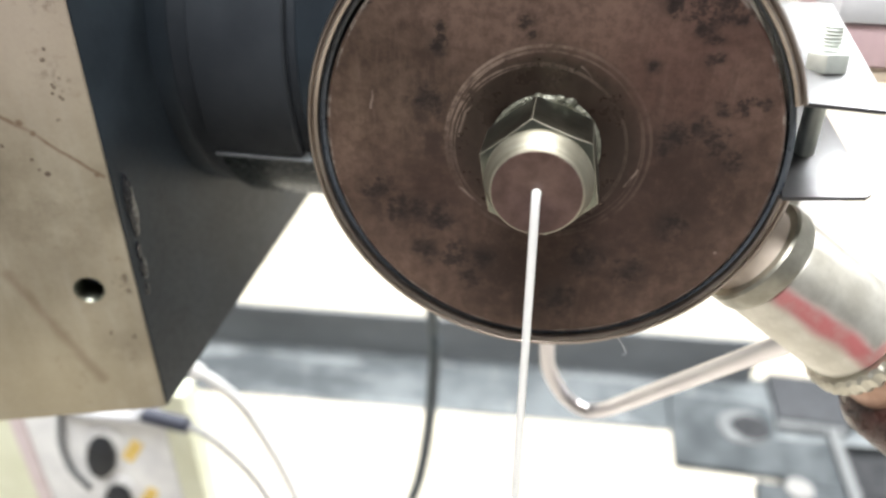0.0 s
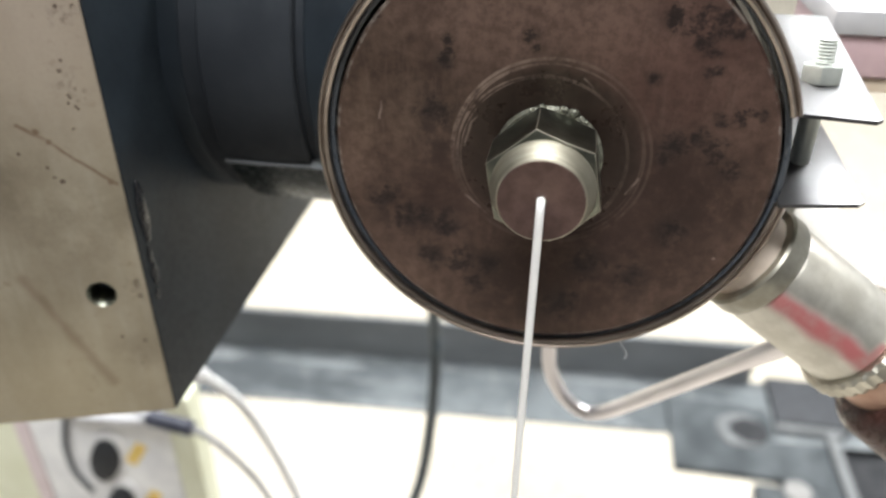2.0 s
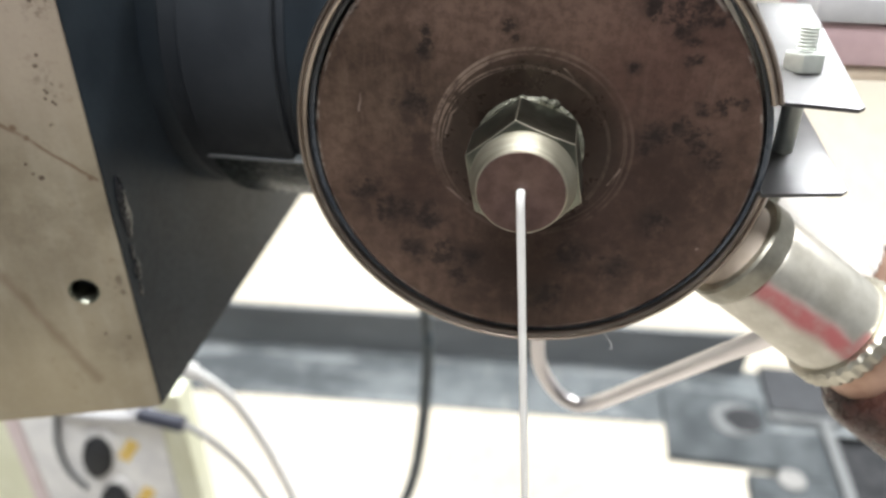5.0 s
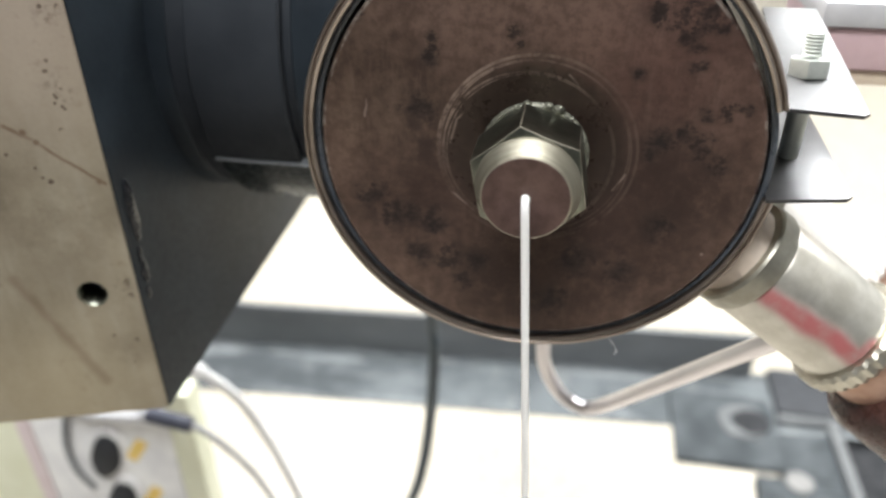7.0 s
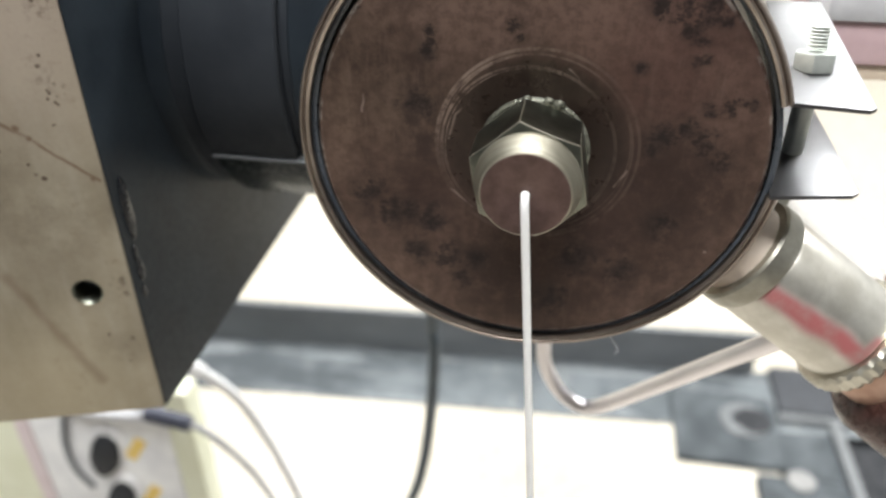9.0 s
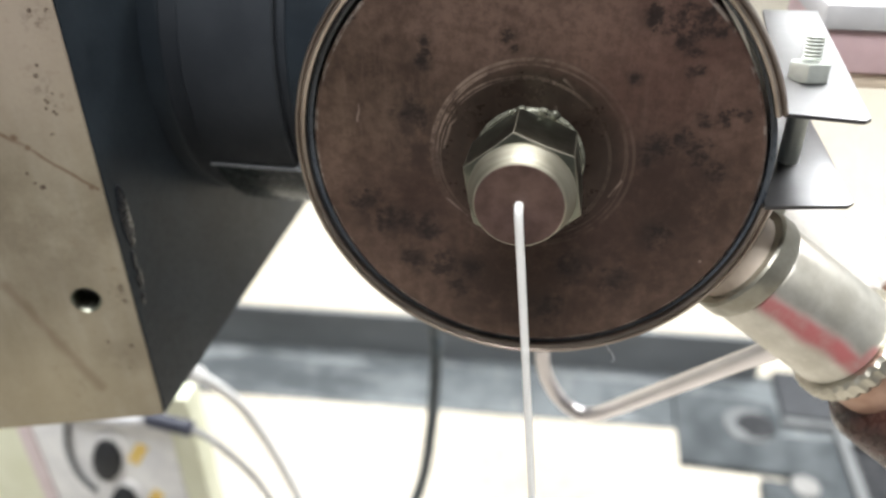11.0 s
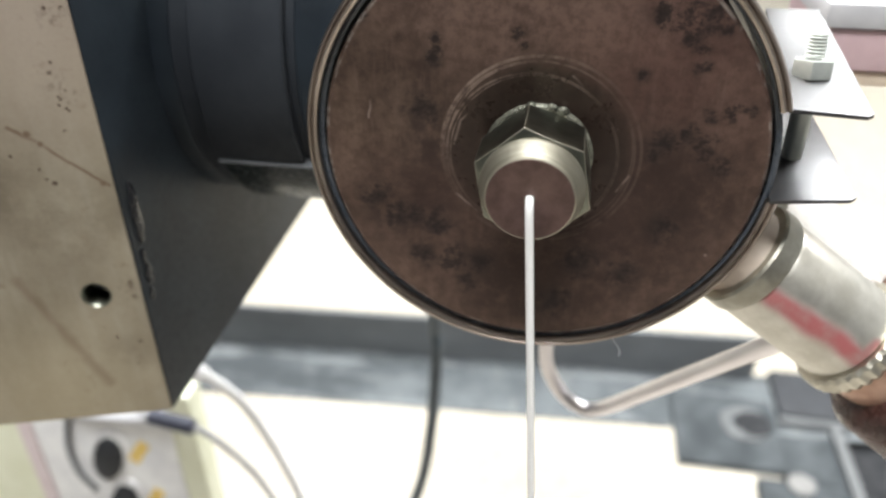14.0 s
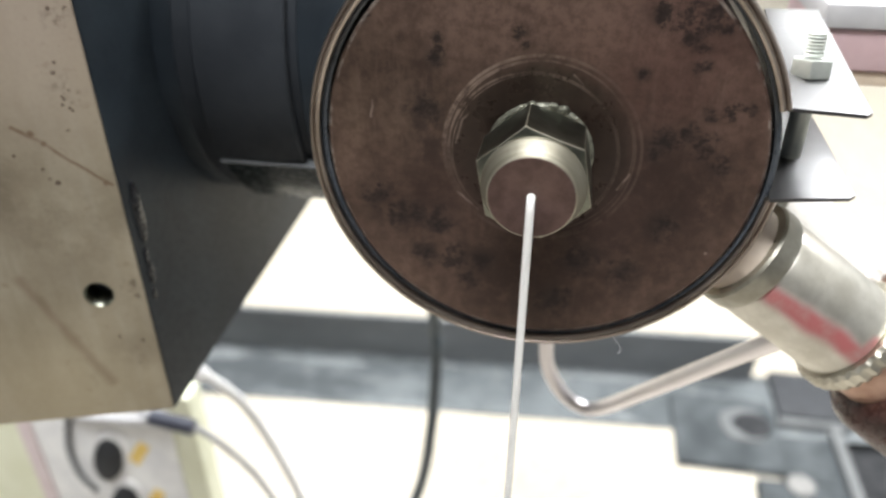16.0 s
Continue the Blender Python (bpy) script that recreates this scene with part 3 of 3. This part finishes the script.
# ---- extruder ----
def die_head():
    head = thing("die_head", (0, 0, 0), "heat-browned steel die head wrapped in a stainless heater band", "extruder die")
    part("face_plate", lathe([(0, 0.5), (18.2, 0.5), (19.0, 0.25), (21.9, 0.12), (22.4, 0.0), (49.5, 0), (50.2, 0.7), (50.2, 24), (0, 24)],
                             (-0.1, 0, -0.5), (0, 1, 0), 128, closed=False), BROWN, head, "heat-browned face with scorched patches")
    part("core", lathe([(0, 24.2), (49.6, 24.2), (49.6, 168), (0, 168)], (0, 0, 0), (0, 1, 0), 64, closed=False), GAPTONE, head)
    # added ring closes the empty gap; its shade is in the colour
    part("gap_packing", lathe([(50.9, 1.2), (51.5, 0.9), (52.2, 1.2), (52.2, 20), (50.9, 20)], (0, 0, 0), (0, 1, 0), 96), GAPTONE, head, "added ring, the gap's dark hazy tone in its colour")
    # band: a split ring, its opening between the two ears
    rim = [(51.7, 0.2), (51.9, -0.7), (52.5, -1.1), (53.0, -0.8), (53.2, -0.5), (53.5, -0.9), (54.0, -0.9), (54.4, -0.3), (54.5, 0.6), (54.3, 2.2), (54.3, 96), (52.3, 96), (52.3, 2.0)]
    band = part("heater_band", lathe(rim, (-0.3, 0, 0.1), (0, 1, 0), 120, start=188, sweep=337), BAND, head, "stainless sheet heater band with rolled edge")
    for z, outline, nm in ((13.5, [(51.8, 0.8), (66.8, -0.6), (68.2, 0.6), (67.3, 54), (54.0, 54)], "upper ear of the band clamp"),
                           (-6.6, [(51.5, -1.6), (68.9, 1.0), (70.3, 2.4), (67.0, 40), (53.5, 40)], "lower ear of the band clamp")):
        ear = prism(outline, -0.5, 0.5, 0.18)
        ear.transform(Matrix.Translation((0, 0, z)) @ Matrix.Rotation(math.atan(0.15), 4, "X"))
        # edge faces coloured dark for the dim room they reflect
        for f in ear.faces:
            f.material_index = int(abs(f.normal.z) < 0.8)
        part("clamp_ear", ear, SHEET, head, nm).data.materials.append(EDGESHADE)
    part("ear_root", joined(prism([(52.4, 4), (53.8, 4), (53.8, 52), (52.4, 52)], 12.5, 14.0, 0.3), prism([(52.6, 4), (54.0, 4), (54.0, 40), (52.6, 40)], -7.0, -5.6, 0.3)), BAND, head)
    # nozzle
    nozzle = part("nozzle", lathe([(0, 1.2), (12.4, 1.2), (12.4, 0.0), (11.9, -0.4), (11.9, -1.4), (0, -1.4)], (0, 0, 0), (0, 1, 0), 64, closed=False), RESIN, head, "plated hexagonal nozzle nut")
    crumbs = random.Random(4)
    for k in range(7):
        t = radians(54 + 10 * k + crumbs.uniform(-7, 7))
        lump = bmesh.new()
        bmesh.ops.create_icosphere(lump, subdivisions=2, radius=crumbs.choice((0.4, 0.6, 1.0, 1.25)))
        for p in lump.verts:
            p.co = p.co * (1 + 0.5 * noise.noise(p.co * 1.6 + Vector((k * 3, 0, 0))))
        lump.transform(Matrix.Translation((12.3 * math.cos(t), -0.6, 12.3 * math.sin(t))) @ Matrix.Diagonal((1.1, 0.9, 0.8, 1)))
        part("resin_crumb", lump, RESIN, nozzle, "crusted resin crumb")
    bead = bmesh.new()
    bmesh.ops.create_icosphere(bead, subdivisions=2, radius=0.42)
    bead.transform(Matrix.Translation((-9.6, -20.2, -1.2)))
    part("resin_drop", bead, STRAND, nozzle, "tiny pale resin drop")
    phi = radians(10.0)
    hexa = bmesh.new()
    rows = [[], [], [], []]
    for k in range(72):
        t = radians(5 * k)
        r = 11.52 / math.cos((t - phi - math.pi / 6) % (math.pi / 3) - math.pi / 6)
        for row, (rr, y) in zip(rows, ((11.3, -1.3), (r, -1.5 - (r - 11.4) * 0.55), (r, -16.0 + (r - 11.4) * 0.28), (11.3, -16.05))):
            row.append(hexa.verts.new((rr * math.cos(t), y, rr * math.sin(t))))
    for p, q in zip(rows, rows[1:]):
        for k in range(72):
            hexa.faces.new((p[k], p[(k + 1) % 72], q[(k + 1) % 72], q[k]))
    hexa.faces.new(rows[0])
    hexa.faces.new(rows[3])
    bmesh.ops.recalc_face_normals(hexa, faces=hexa.faces[:])
    sharp = [e for e in hexa.edges if len(e.link_faces) == 2 and e.calc_face_angle() > radians(22)]
    bmesh.ops.bevel(hexa, geom=sharp, offset=0.2, segments=2, profile=0.6, affect="EDGES", material=1)
    part("hexagon", hexa, NUT, nozzle, smooth=20).data.materials.append(TURNED)
    part("cone", lathe([(0, -15.6), (10.9, -15.6), (11.0, -16.2), (11.25, -16.3), (11.25, -17.3), (9.45, -21.75), (9.1, -22.0), (0, -22.0)], (0, 0, 0), (0, 1, 0), 96, closed=False), TURNED, nozzle, "bright turned nickel cone", 12)
    part("tip_face", lathe([(1.15, -21.0), (1.15, -22.08), (1.35, -22.2), (8.95, -22.2), (9.12, -22.08), (9.12, -21.8)], (0, 0, 0), (0, 1, 0), 96, closed=False), TIP, nozzle, "browned flat nozzle tip")
    return head


def clamp_bolt():
    x, y = 59, 17.5
    seat = Vector((x, y, 15.9))
    lean = Matrix.Translation(seat) @ Matrix.Rotation(radians(-9), 4, "X") @ Matrix.Translation(-seat)
    bolt = thing("clamp_bolt", (x, y, -5), "zinc-plated clamp bolt with hexagonal nut through both ears", "bolt")
    part("shank", rod((x, y, -5), (x, y, 16.5), 2.35, 0.2), ZINC, bolt)
    hexa = prism([(x + 4.7 * math.cos(k * math.pi / 3 + 0.24), y + 4.7 * math.sin(k * math.pi / 3 + 0.24)) for k in range(6)], 15.6, 19.7, 0.5)
    hexa.transform(lean)
    part("nut", hexa, ZINC, bolt)
    threads = [(0, 20.2), (2.0, 20.2)]
    for k in range(7):
        threads += [(2.2, 20.6 + k * 0.75), (1.8, 20.97 + k * 0.75)]
    threads += [(1.5, 26.0), (0, 26.0)]
    screw = lathe(threads, (x, y, 0), (0, 0, 1), 24, closed=False)
    screw.transform(lean)
    part("thread", screw, ZINC, bolt)
    part("bolt_head", prism([(x + 4.7 * math.cos(k * math.pi / 3), y + 4.7 * math.sin(k * math.pi / 3)) for k in range(6)], -8.4, -4.6, 0.4), ZINC, bolt)


def barrel():
    ob = thing("extruder_barrel", (-90, 100, -60), "black jacketed extruder barrel between steel block and die head", "extruder barrel")
    c, ax = (0, 100, 0), (1, 0, 0)
    part("barrel_tube", lathe([(0, -121), (58.6, -121), (58.6, -48), (0, -48)], c, ax, 96, closed=False), JACKET, ob)
    part("flange", lathe([(40, -122), (59, -122), (59.4, -121.5), (59.4, -110.6), (59, -110), (40, -110)], c, ax, 96), BLACK, ob)
    part("heater_jacket", lathe([(56.1, -103.5), (60.6, -103.5), (61.2, -103), (61.2, -75.4), (60.6, -74.8), (56.1, -74.8)], c, ax, 96, start=-40, sweep=248.4), JACKET, ob, "matt black heater jacket")
    part("lower_clamp", lathe([(56.1, -102.5), (61.4, -102.5), (61.9, -102), (61.9, -52), (56.1, -52)], c, ax, 64, start=209.5, sweep=100), CLAMP, ob, "glossy black lower clamp shell")
    # lip coloured lighter than the shell to draw its highlight line
    part("clamp_lip", lathe([(58.1, -103.5), (62.1, -103.5), (62.1, -53), (58.1, -53)], c, ax, 4, start=209.0, sweep=0.4), IRON, ob, "lip with its highlight in the colour")
    part("collar", lathe([(56.1, -71.5), (60.4, -71.5), (60.9, -71), (60.9, -54), (56.1, -54)], c, ax, 96, start=-40, sweep=248.4), BLACK, ob)


def steel_block():
    ob = thing("steel_block", (0, 0, 0), "bare ground steel block with rust pits and a threaded hole", "steel block")
    outline = [(-116.1, 8.55), (-196, -16.8), (-196, 240), (-124.7, 240)]
    bm = prism(outline, -104.3, 130, 0.5)
    body = part("body", bm, GROUND, ob)
    part("arm", box(-760, -196.5, 120, 236, 0, 126, 4), BLACK, ob, "black painted carrier arm")
    part("column", box(-760, -640, 118, 238, -1050, -0.5, 4), BLACK, ob, "black painted column")
    n = Vector((-15.6, 49.2, 0)).normalized()
    hole = Vector((-128.4, 4.6, -57.1))
    # side cheek, painted black
    part("cheek", prism([(-115.6, 9.4), (-116.05, 9.2), (-124.6, 240), (-120.3, 240)], -104.0, 129.6, 0.2), BLACK, ob, "black painted side cheek")
    part("threaded_hole", lathe([(3.8, -9), (4.0, -8), (3.7, -7.2), (4.0, -6.4), (3.7, -5.6), (4.0, -4.8), (3.7, -4), (4.0, -3.2), (3.7, -2.4), (4.0, -1.6), (3.8, -1.0), (4.25, -0.25), (4.42, -0.25), (4.42, -9)],
                                hole, -n, 40), NUT, ob, "threaded bolt hole")
    cutter = rod(hole - n * 4, hole + n * 9.5, 4.45, 0, 40)
    me = bpy.data.meshes.new("cut")
    cutter.transform(Matrix.Scale(0.001, 4))
    cutter.to_mesh(me)
    cut = new("cut", me)
    cut.location = HEAD
    mod = body.modifiers.new("hole", "BOOLEAN")
    mod.object, mod.operation, mod.solver = cut, "DIFFERENCE", "EXACT"
    bpy.context.view_layer.update()
    done = bpy.data.meshes.new_from_object(body.evaluated_get(bpy.context.evaluated_depsgraph_get()))
    body.modifiers.clear()
    body.data = done
    bpy.data.objects.remove(cut)
    for z, h, w, y in ((-33, 10.5, 1.9, 14.5), (-47.5, 3.2, 1.0, 13.4), (-53.5, 4.0, 1.5, 13.8), (-60.5, 2.4, 0.9, 13.0)):
        lump = bmesh.new()
        bmesh.ops.create_icosphere(lump, subdivisions=3, radius=1)
        for p in lump.verts:
            k = 1 + 0.45 * noise.noise(Vector((p.co.x, p.co.y, p.co.z * h * 0.45)) * 1.5 + Vector((z, 0, 0)))
            p.co = Vector((p.co.x * w * 0.7 * k, p.co.y * w * k, p.co.z * h))
        lump.transform(Matrix.Translation((-115.6, y, z)))
        part("sealant_bead", lump, BEAD, ob, "ragged glossy black sealant bead")
    part("hole_bottom", rod(hole + n * 8.6, hole + n * 9.4, 4.4, 0, 24), GAPTONE, ob)


def transducer(name, start, way, r, label, red, plate):
    """A plated sensor body: neck, collar, barrel, knurled ring, sleeve and boot along a line."""
    s, w = Vector(start), Vector(way).normalized()
    ob = thing(name, s, label, "sensor")
    part("neck", lathe([(0, -13.3), (r - 2, -13.3), (r - 2, -2), (0, -2)], s, w, 48, closed=False), PALE, ob)
    part("collar", lathe([(0, -2.0), (r + 0.1, -2.0), (r + 0.7, -1.4), (r + 0.7, 2.6), (r + 0.2, 3.8), (0, 3.8)], s, w, 64, closed=False), OLIVE, ob)
    part("sleeve", lathe([(0, 3.6), (r - 0.6, 3.8), (r, 5), (r, 34.5), (r - 0.5, 35), (0, 35)], s, w, 72, closed=False), STRIPED if red else plate, ob,
         "nickel sleeve with rubbed red stripe" if red else "nickel sleeve, its glare painted as pale cream")
    ring = lathe([(0, 34.8), (r + 1.4, 35), (r + 2.2, 36), (r + 2.2, 39), (r + 1.4, 40.2), (0, 40.2)], s, w, 96, closed=False)
    for i, q in enumerate(ring.verts):
        if 96 <= i < 480 and i % 3 == 0:
            foot = s + w * (q.co - s).dot(w)
            q.co = foot + (q.co - foot) * 0.955
    part("knurled_ring", ring, plate, ob, smooth=15)
    part("copper_sleeve", lathe([(0, 40), (r - 0.6, 40), (r - 0.6, 50), (0, 50)], s, w, 48, closed=False), COPPER, ob)
    part("boot", lathe([(0, 49.5), (r + 0.2, 49.6), (r + 3.6, 51), (r + 5.6, 54), (r + 6.2, 74), (r + 3, 92), (0, 92)], s, w, 48, closed=False), HOSE, ob, "dark brown boot")
    return ob


def bent_tube():
    ob = thing("bent_tube", (4, 72, -54), "bent stainless tube below the die head", "tube")
    part("pipe", tube([(3.6, 74, -48), (3.7, 74, -80), (4.0, 74, -112), (5.6, 74, -124), (10.2, 74, -133.8), (15, 73.5, -139), (20, 72.6, -141.2), (24, 71.8, -140.6), (30, 66.7, -133.2), (46, 44, -99.6), (64.4, 18, -61.1), (74, 5, -42)], 2.8), TUBE, ob)


def cables():
    a = thing("black_cable", (-73, 240, -200), "thin black cable hanging behind the die head", "cable")
    part("wire", tube([(-33, 118, -33), (-66, 200, -120), (-73, 240, -234), (-72, 240, -258), (-76, 240, -321), (-84, 240, -381), (-98, 238, -430), (-130, 230, -520), (-150, 230, -700)], 4.2), WIRE, a)
    b = thing("white_cable", (-195, 150, -218), "white cable looping down from the control box", "cable")
    part("wire", tube([(-250, 160, -225), (-215, 152, -214), (-195, 150, -218), (-172, 150, -238), (-156, 150, -272), (-143, 150, -316), (-130, 150, -380), (-120, 150, -520)], 3.0), WHITE, b)
    part("plug", rod((-206, 151.5, -213), (-191, 150, -221.5), 4.6, 1.2, 20), WHITE, b, "white plug")
    c = thing("grey_cable", (-206, 150, -266), "thin grey cable with a black sleeve", "cable")
    part("wire", tube([(-262, 165, -262), (-236, 151, -261), (-206, 149.5, -264), (-183, 150, -284), (-165, 150, -314), (-150, 150, -370), (-145, 150, -500)], 2.0), GREY, c)
    part("sleeve", rod((-236, 151, -261), (-206, 149.5, -264), 5.0, 1.0, 20), NAVY, c, "dark navy sleeve")


def control_box():
    ob = thing("control_box", (-310, 220, -520), "cream control box with grey panel, oval black switches and yellow labels", "control box")
    part("case", box(-520, -229, 182.5, 200, -520, -274, 3), CASE, ob)
    part("post", box(-420, -380, 201, 240, -1050, -300, 2), IRON, ob)
    part("panel", box(-355, -246, 180, 182.3, -500, -284, 1), PANEL, ob, "scuffed grey panel")
    part("trim", box(-367, -356, 179, 182.3, -500, -284, 1), MAUVE, ob, "mauve trim strip")
    part("panel_wire", tube([(-316, 177, -284), (-322, 177, -305), (-328, 177, -330), (-327, 177, -355), (-318, 178, -374)], 1.9), IRON, ob, "dark looped wire")
    part("conduit", tube([(-318, 176, -292), (-300, 174, -293), (-262, 172, -288), (-244, 172, -284)], 3.0), LIDGREY, ob, "pale conduit")
    for x, z in ((-299, -337), (-297, -384), (-295, -431)):
        oval = lathe([(0, 0), (11, 0), (11.6, -1.5), (10.6, -5), (8.5, -6.5), (0, -7)], (0, 0, 0), (0, 1, 0), 32, closed=False)
        oval.transform(Matrix.Translation((x, 179.8, z)) @ Matrix.Rotation(radians(20), 4, "Y") @ Matrix.Diagonal((0.95, 1, 2.0, 1)))
        switch = part("rocker_switch", oval, RUBBER, ob, "black oval switch")
        rim = lathe([(11.8, 0), (15, 0), (14.4, -2.4), (12.2, -2.6)], (0, 0, 0), (0, 1, 0), 32)
        rim.transform(Matrix.Translation((x, 179.8, z)) @ Matrix.Rotation(radians(20), 4, "Y") @ Matrix.Diagonal((0.95, 1, 1.85, 1)))
        part("bezel", rim, PANEL, switch, "grey bezel")
        tag = box(-4.2, 4.2, -0.7, 0, -11.5, 11.5, 0.3)
        tag.transform(Matrix.Translation((x + 24, 179.9, z + 8)) @ Matrix.Rotation(radians(33), 4, "Y"))
        part("label_plate", tag, YELLOW, ob, "yellow label")


def side_cover():
    ob = thing("terminal_cover", (90, 70, 0), "mauve terminal cover with pale grey top", "terminal cover")
    part("cover", box(73, 140, 62, 110, 3.5, 15, 1.5), PINK, ob)
    part("top", box(71.5, 141, 61, 112, 15.2, 22, 1.5), LIDGREY, ob, "pale grey top")
    part("foot", box(79, 139, 63, 109, -1, 3.3, 1.5), TAN, ob, "tan foot")


def base_frame():
    ob = thing("base_frame", (-50, 650, -1050), "dusty black steel machine base frame", "machine frame")
    part("upright_flange", prism([(-1600, 582), (272, 693.7), (272, 701.7), (-1600, 590)], -621.9, -556, 0), IRON, ob)
    part("ledge", prism([(-1600, 478), (1500, 663), (1500, 775), (-1600, 590)], -624.5, -622, 0), DUSTY, ob, "dusty flat ledge")
    for x in (-1500, 1350):
        part("leg", box(x, x + 60, 600 + x * 0.06, 660 + x * 0.06, -1050, -624.6, 2), IRON, ob)
    return ob


def foot_bracket():
    ob = thing("foot_bracket", (255, 600, -622), "grey steel bracket with a bolt hole on the base frame", "bracket")
    part("plate", box(160, 284, 519, 640, -621.8, -612, 2), SLATE, ob)
    part("boss", lathe([(15, -612), (31, -612), (29, -609), (15, -609)], (246, 592, 0), (0, 0, 1), 32), WORN, ob)
    # flat disc on the boss; the hole's darkness is only its colour
    part("hole", rod((256, 590.5, -611.9), (256, 590.5, -607.6), 21, 0.5, 24), PIT, ob, "near-black disc for the bolt hole's shade")
    part("block", box(293, 385, 618, 704, -621.8, -611, 2), RUBBER, ob, "low dark block")
    part("edge_strip", box(290, 374, 606, 616, -622, -613, 1.5), WORN, ob)
    part("lower_plate", box(252, 362, 380, 518, -640, -622.2, 2), SLATE, ob)
    part("side_plate", box(286, 362, 519, 617, -640, -622.2, 2), SLATE, ob)
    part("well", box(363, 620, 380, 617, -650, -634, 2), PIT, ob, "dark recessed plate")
    part("rail", box(350, 362, 400, 612, -622, -612, 2), WORN, ob, "pale edge rail")
    part("washer", rod((299, 512, -622), (299, 512, -619), 16, 1, 24), WASHER, ob, "pale round washer")


def fibre():
    ob = thing("fibre", (24, 3, -54), "fine pale fibre stuck under the heater band", "fibre")
    part("hair", tube([(21.4, 6, -48.2), (21.9, 3, -50), (22.6, 1, -51.5), (23.9, 0.5, -53), (24.4, 0.4, -54.6), (23.8, 0.4, -55.4)], 0.06, 6), WHITE, ob)


def strand():
    ob = thing("polymer_strand", (0, -22.2, 0.2), "white molten polymer strand hanging from the nozzle", "filament")
    bm = tube([(0, -21.2, 0.25), (0, -22.2, 0.15), (0, -22.9, -0.35), (0, -23.3, -1.2), (0, -23.5, -2.6), (0, -23.55, -5), (0, -23.5, -10), (0, -23.4, -20), (0, -23.3, -50), (0, -23.2, -120), (0, -23.2, -300), (0, -23.2, -500)], 0.92, 16, 6)
    part("filament", bm, STRAND, ob)
    return ob


room()
die_head()
clamp_bolt()
barrel()
steel_block()
transducer("pressure_sensor", (53.2, 14, -29.9), (26.2, 0, -19.0), 14, "nickel-plated pressure sensor with rubbed red stripe", True, NICKEL)
transducer("rear_sensor", (59.7, 48, -30.4), (26.2, 0, -19.0), 13, "rear nickel sensor, its glare painted as pale cream", False, OVERLIT)
bent_tube()
cables()
control_box()
side_cover()
base_frame()
foot_bracket()
fibre()
STRING = strand()


def motions():
    lean = [(0, 0.1), (0.1, -0.7), (0.2, -1.6), (0.3, -1.8), (0.4, -2.1), (0.5, -2.1), (0.6, -1.9), (0.7, -1.6), (0.8, 0.0), (0.9, 1.1), (1, 1.0), (1.1, 0.8), (1.2, 0.0), (1.3, 1.3), (1.4, 2.2), (1.5, 2.6),
            (1.6, 1.4), (1.7, 1.2), (1.8, -0.9), (2, -0.7), (2.2, -1.0), (2.4, -1.1), (2.5, -1.3), (2.6, 0.2), (2.7, 2.0), (2.8, 2.0), (2.9, 1.5), (3, 2.4), (3.1, 2.0), (3.2, 2.5), (3.5, 2.5), (3.8, 3.0),
            (4, 3.6), (4.2, 4.1), (5.2, 3.4), (6.3, 2.8), (6.5, 2.4), (6.6, 4.0), (6.8, 4.2), (7, 2.8), (7.2, 4.0), (7.3, 3.5), (7.4, 3.4), (7.5, 4.8), (7.6, 4.0), (7.7, 2.9), (7.8, 2.6), (7.9, 2.7), (8, 1.4),
            (8.1, 1.6), (8.3, 2.3), (8.4, 3.7), (8.5, 4.4), (8.7, 4.7), (8.8, 4.7), (9, 3.7), (9.2, 5.2), (10.2, 5.0), (11.3, 4.7), (11.5, 5.8), (11.6, 5.8), (11.8, 8.1), (12, 8.1), (12.1, 5.8), (12.2, 6.4),
            (12.3, 5.2), (12.5, 5.3), (12.6, 3.4), (12.8, 3.6), (13, 3.2), (13.3, 2.9), (13.5, 2.9), (13.7, 3.5), (14, 3.2), (14.2, 4.0), (14.3, 3.5), (14.5, 2.0), (14.7, 2.8), (15, 1.9), (15.5, 2.4), (15.8, 2.0), (16, -1.0)]
    at = STRING.location.copy()
    walk(STRING, [(t, Matrix.Translation(at) @ pose(0, 0, 0, 0, -a, 0)) for t, a in lean])


motions()
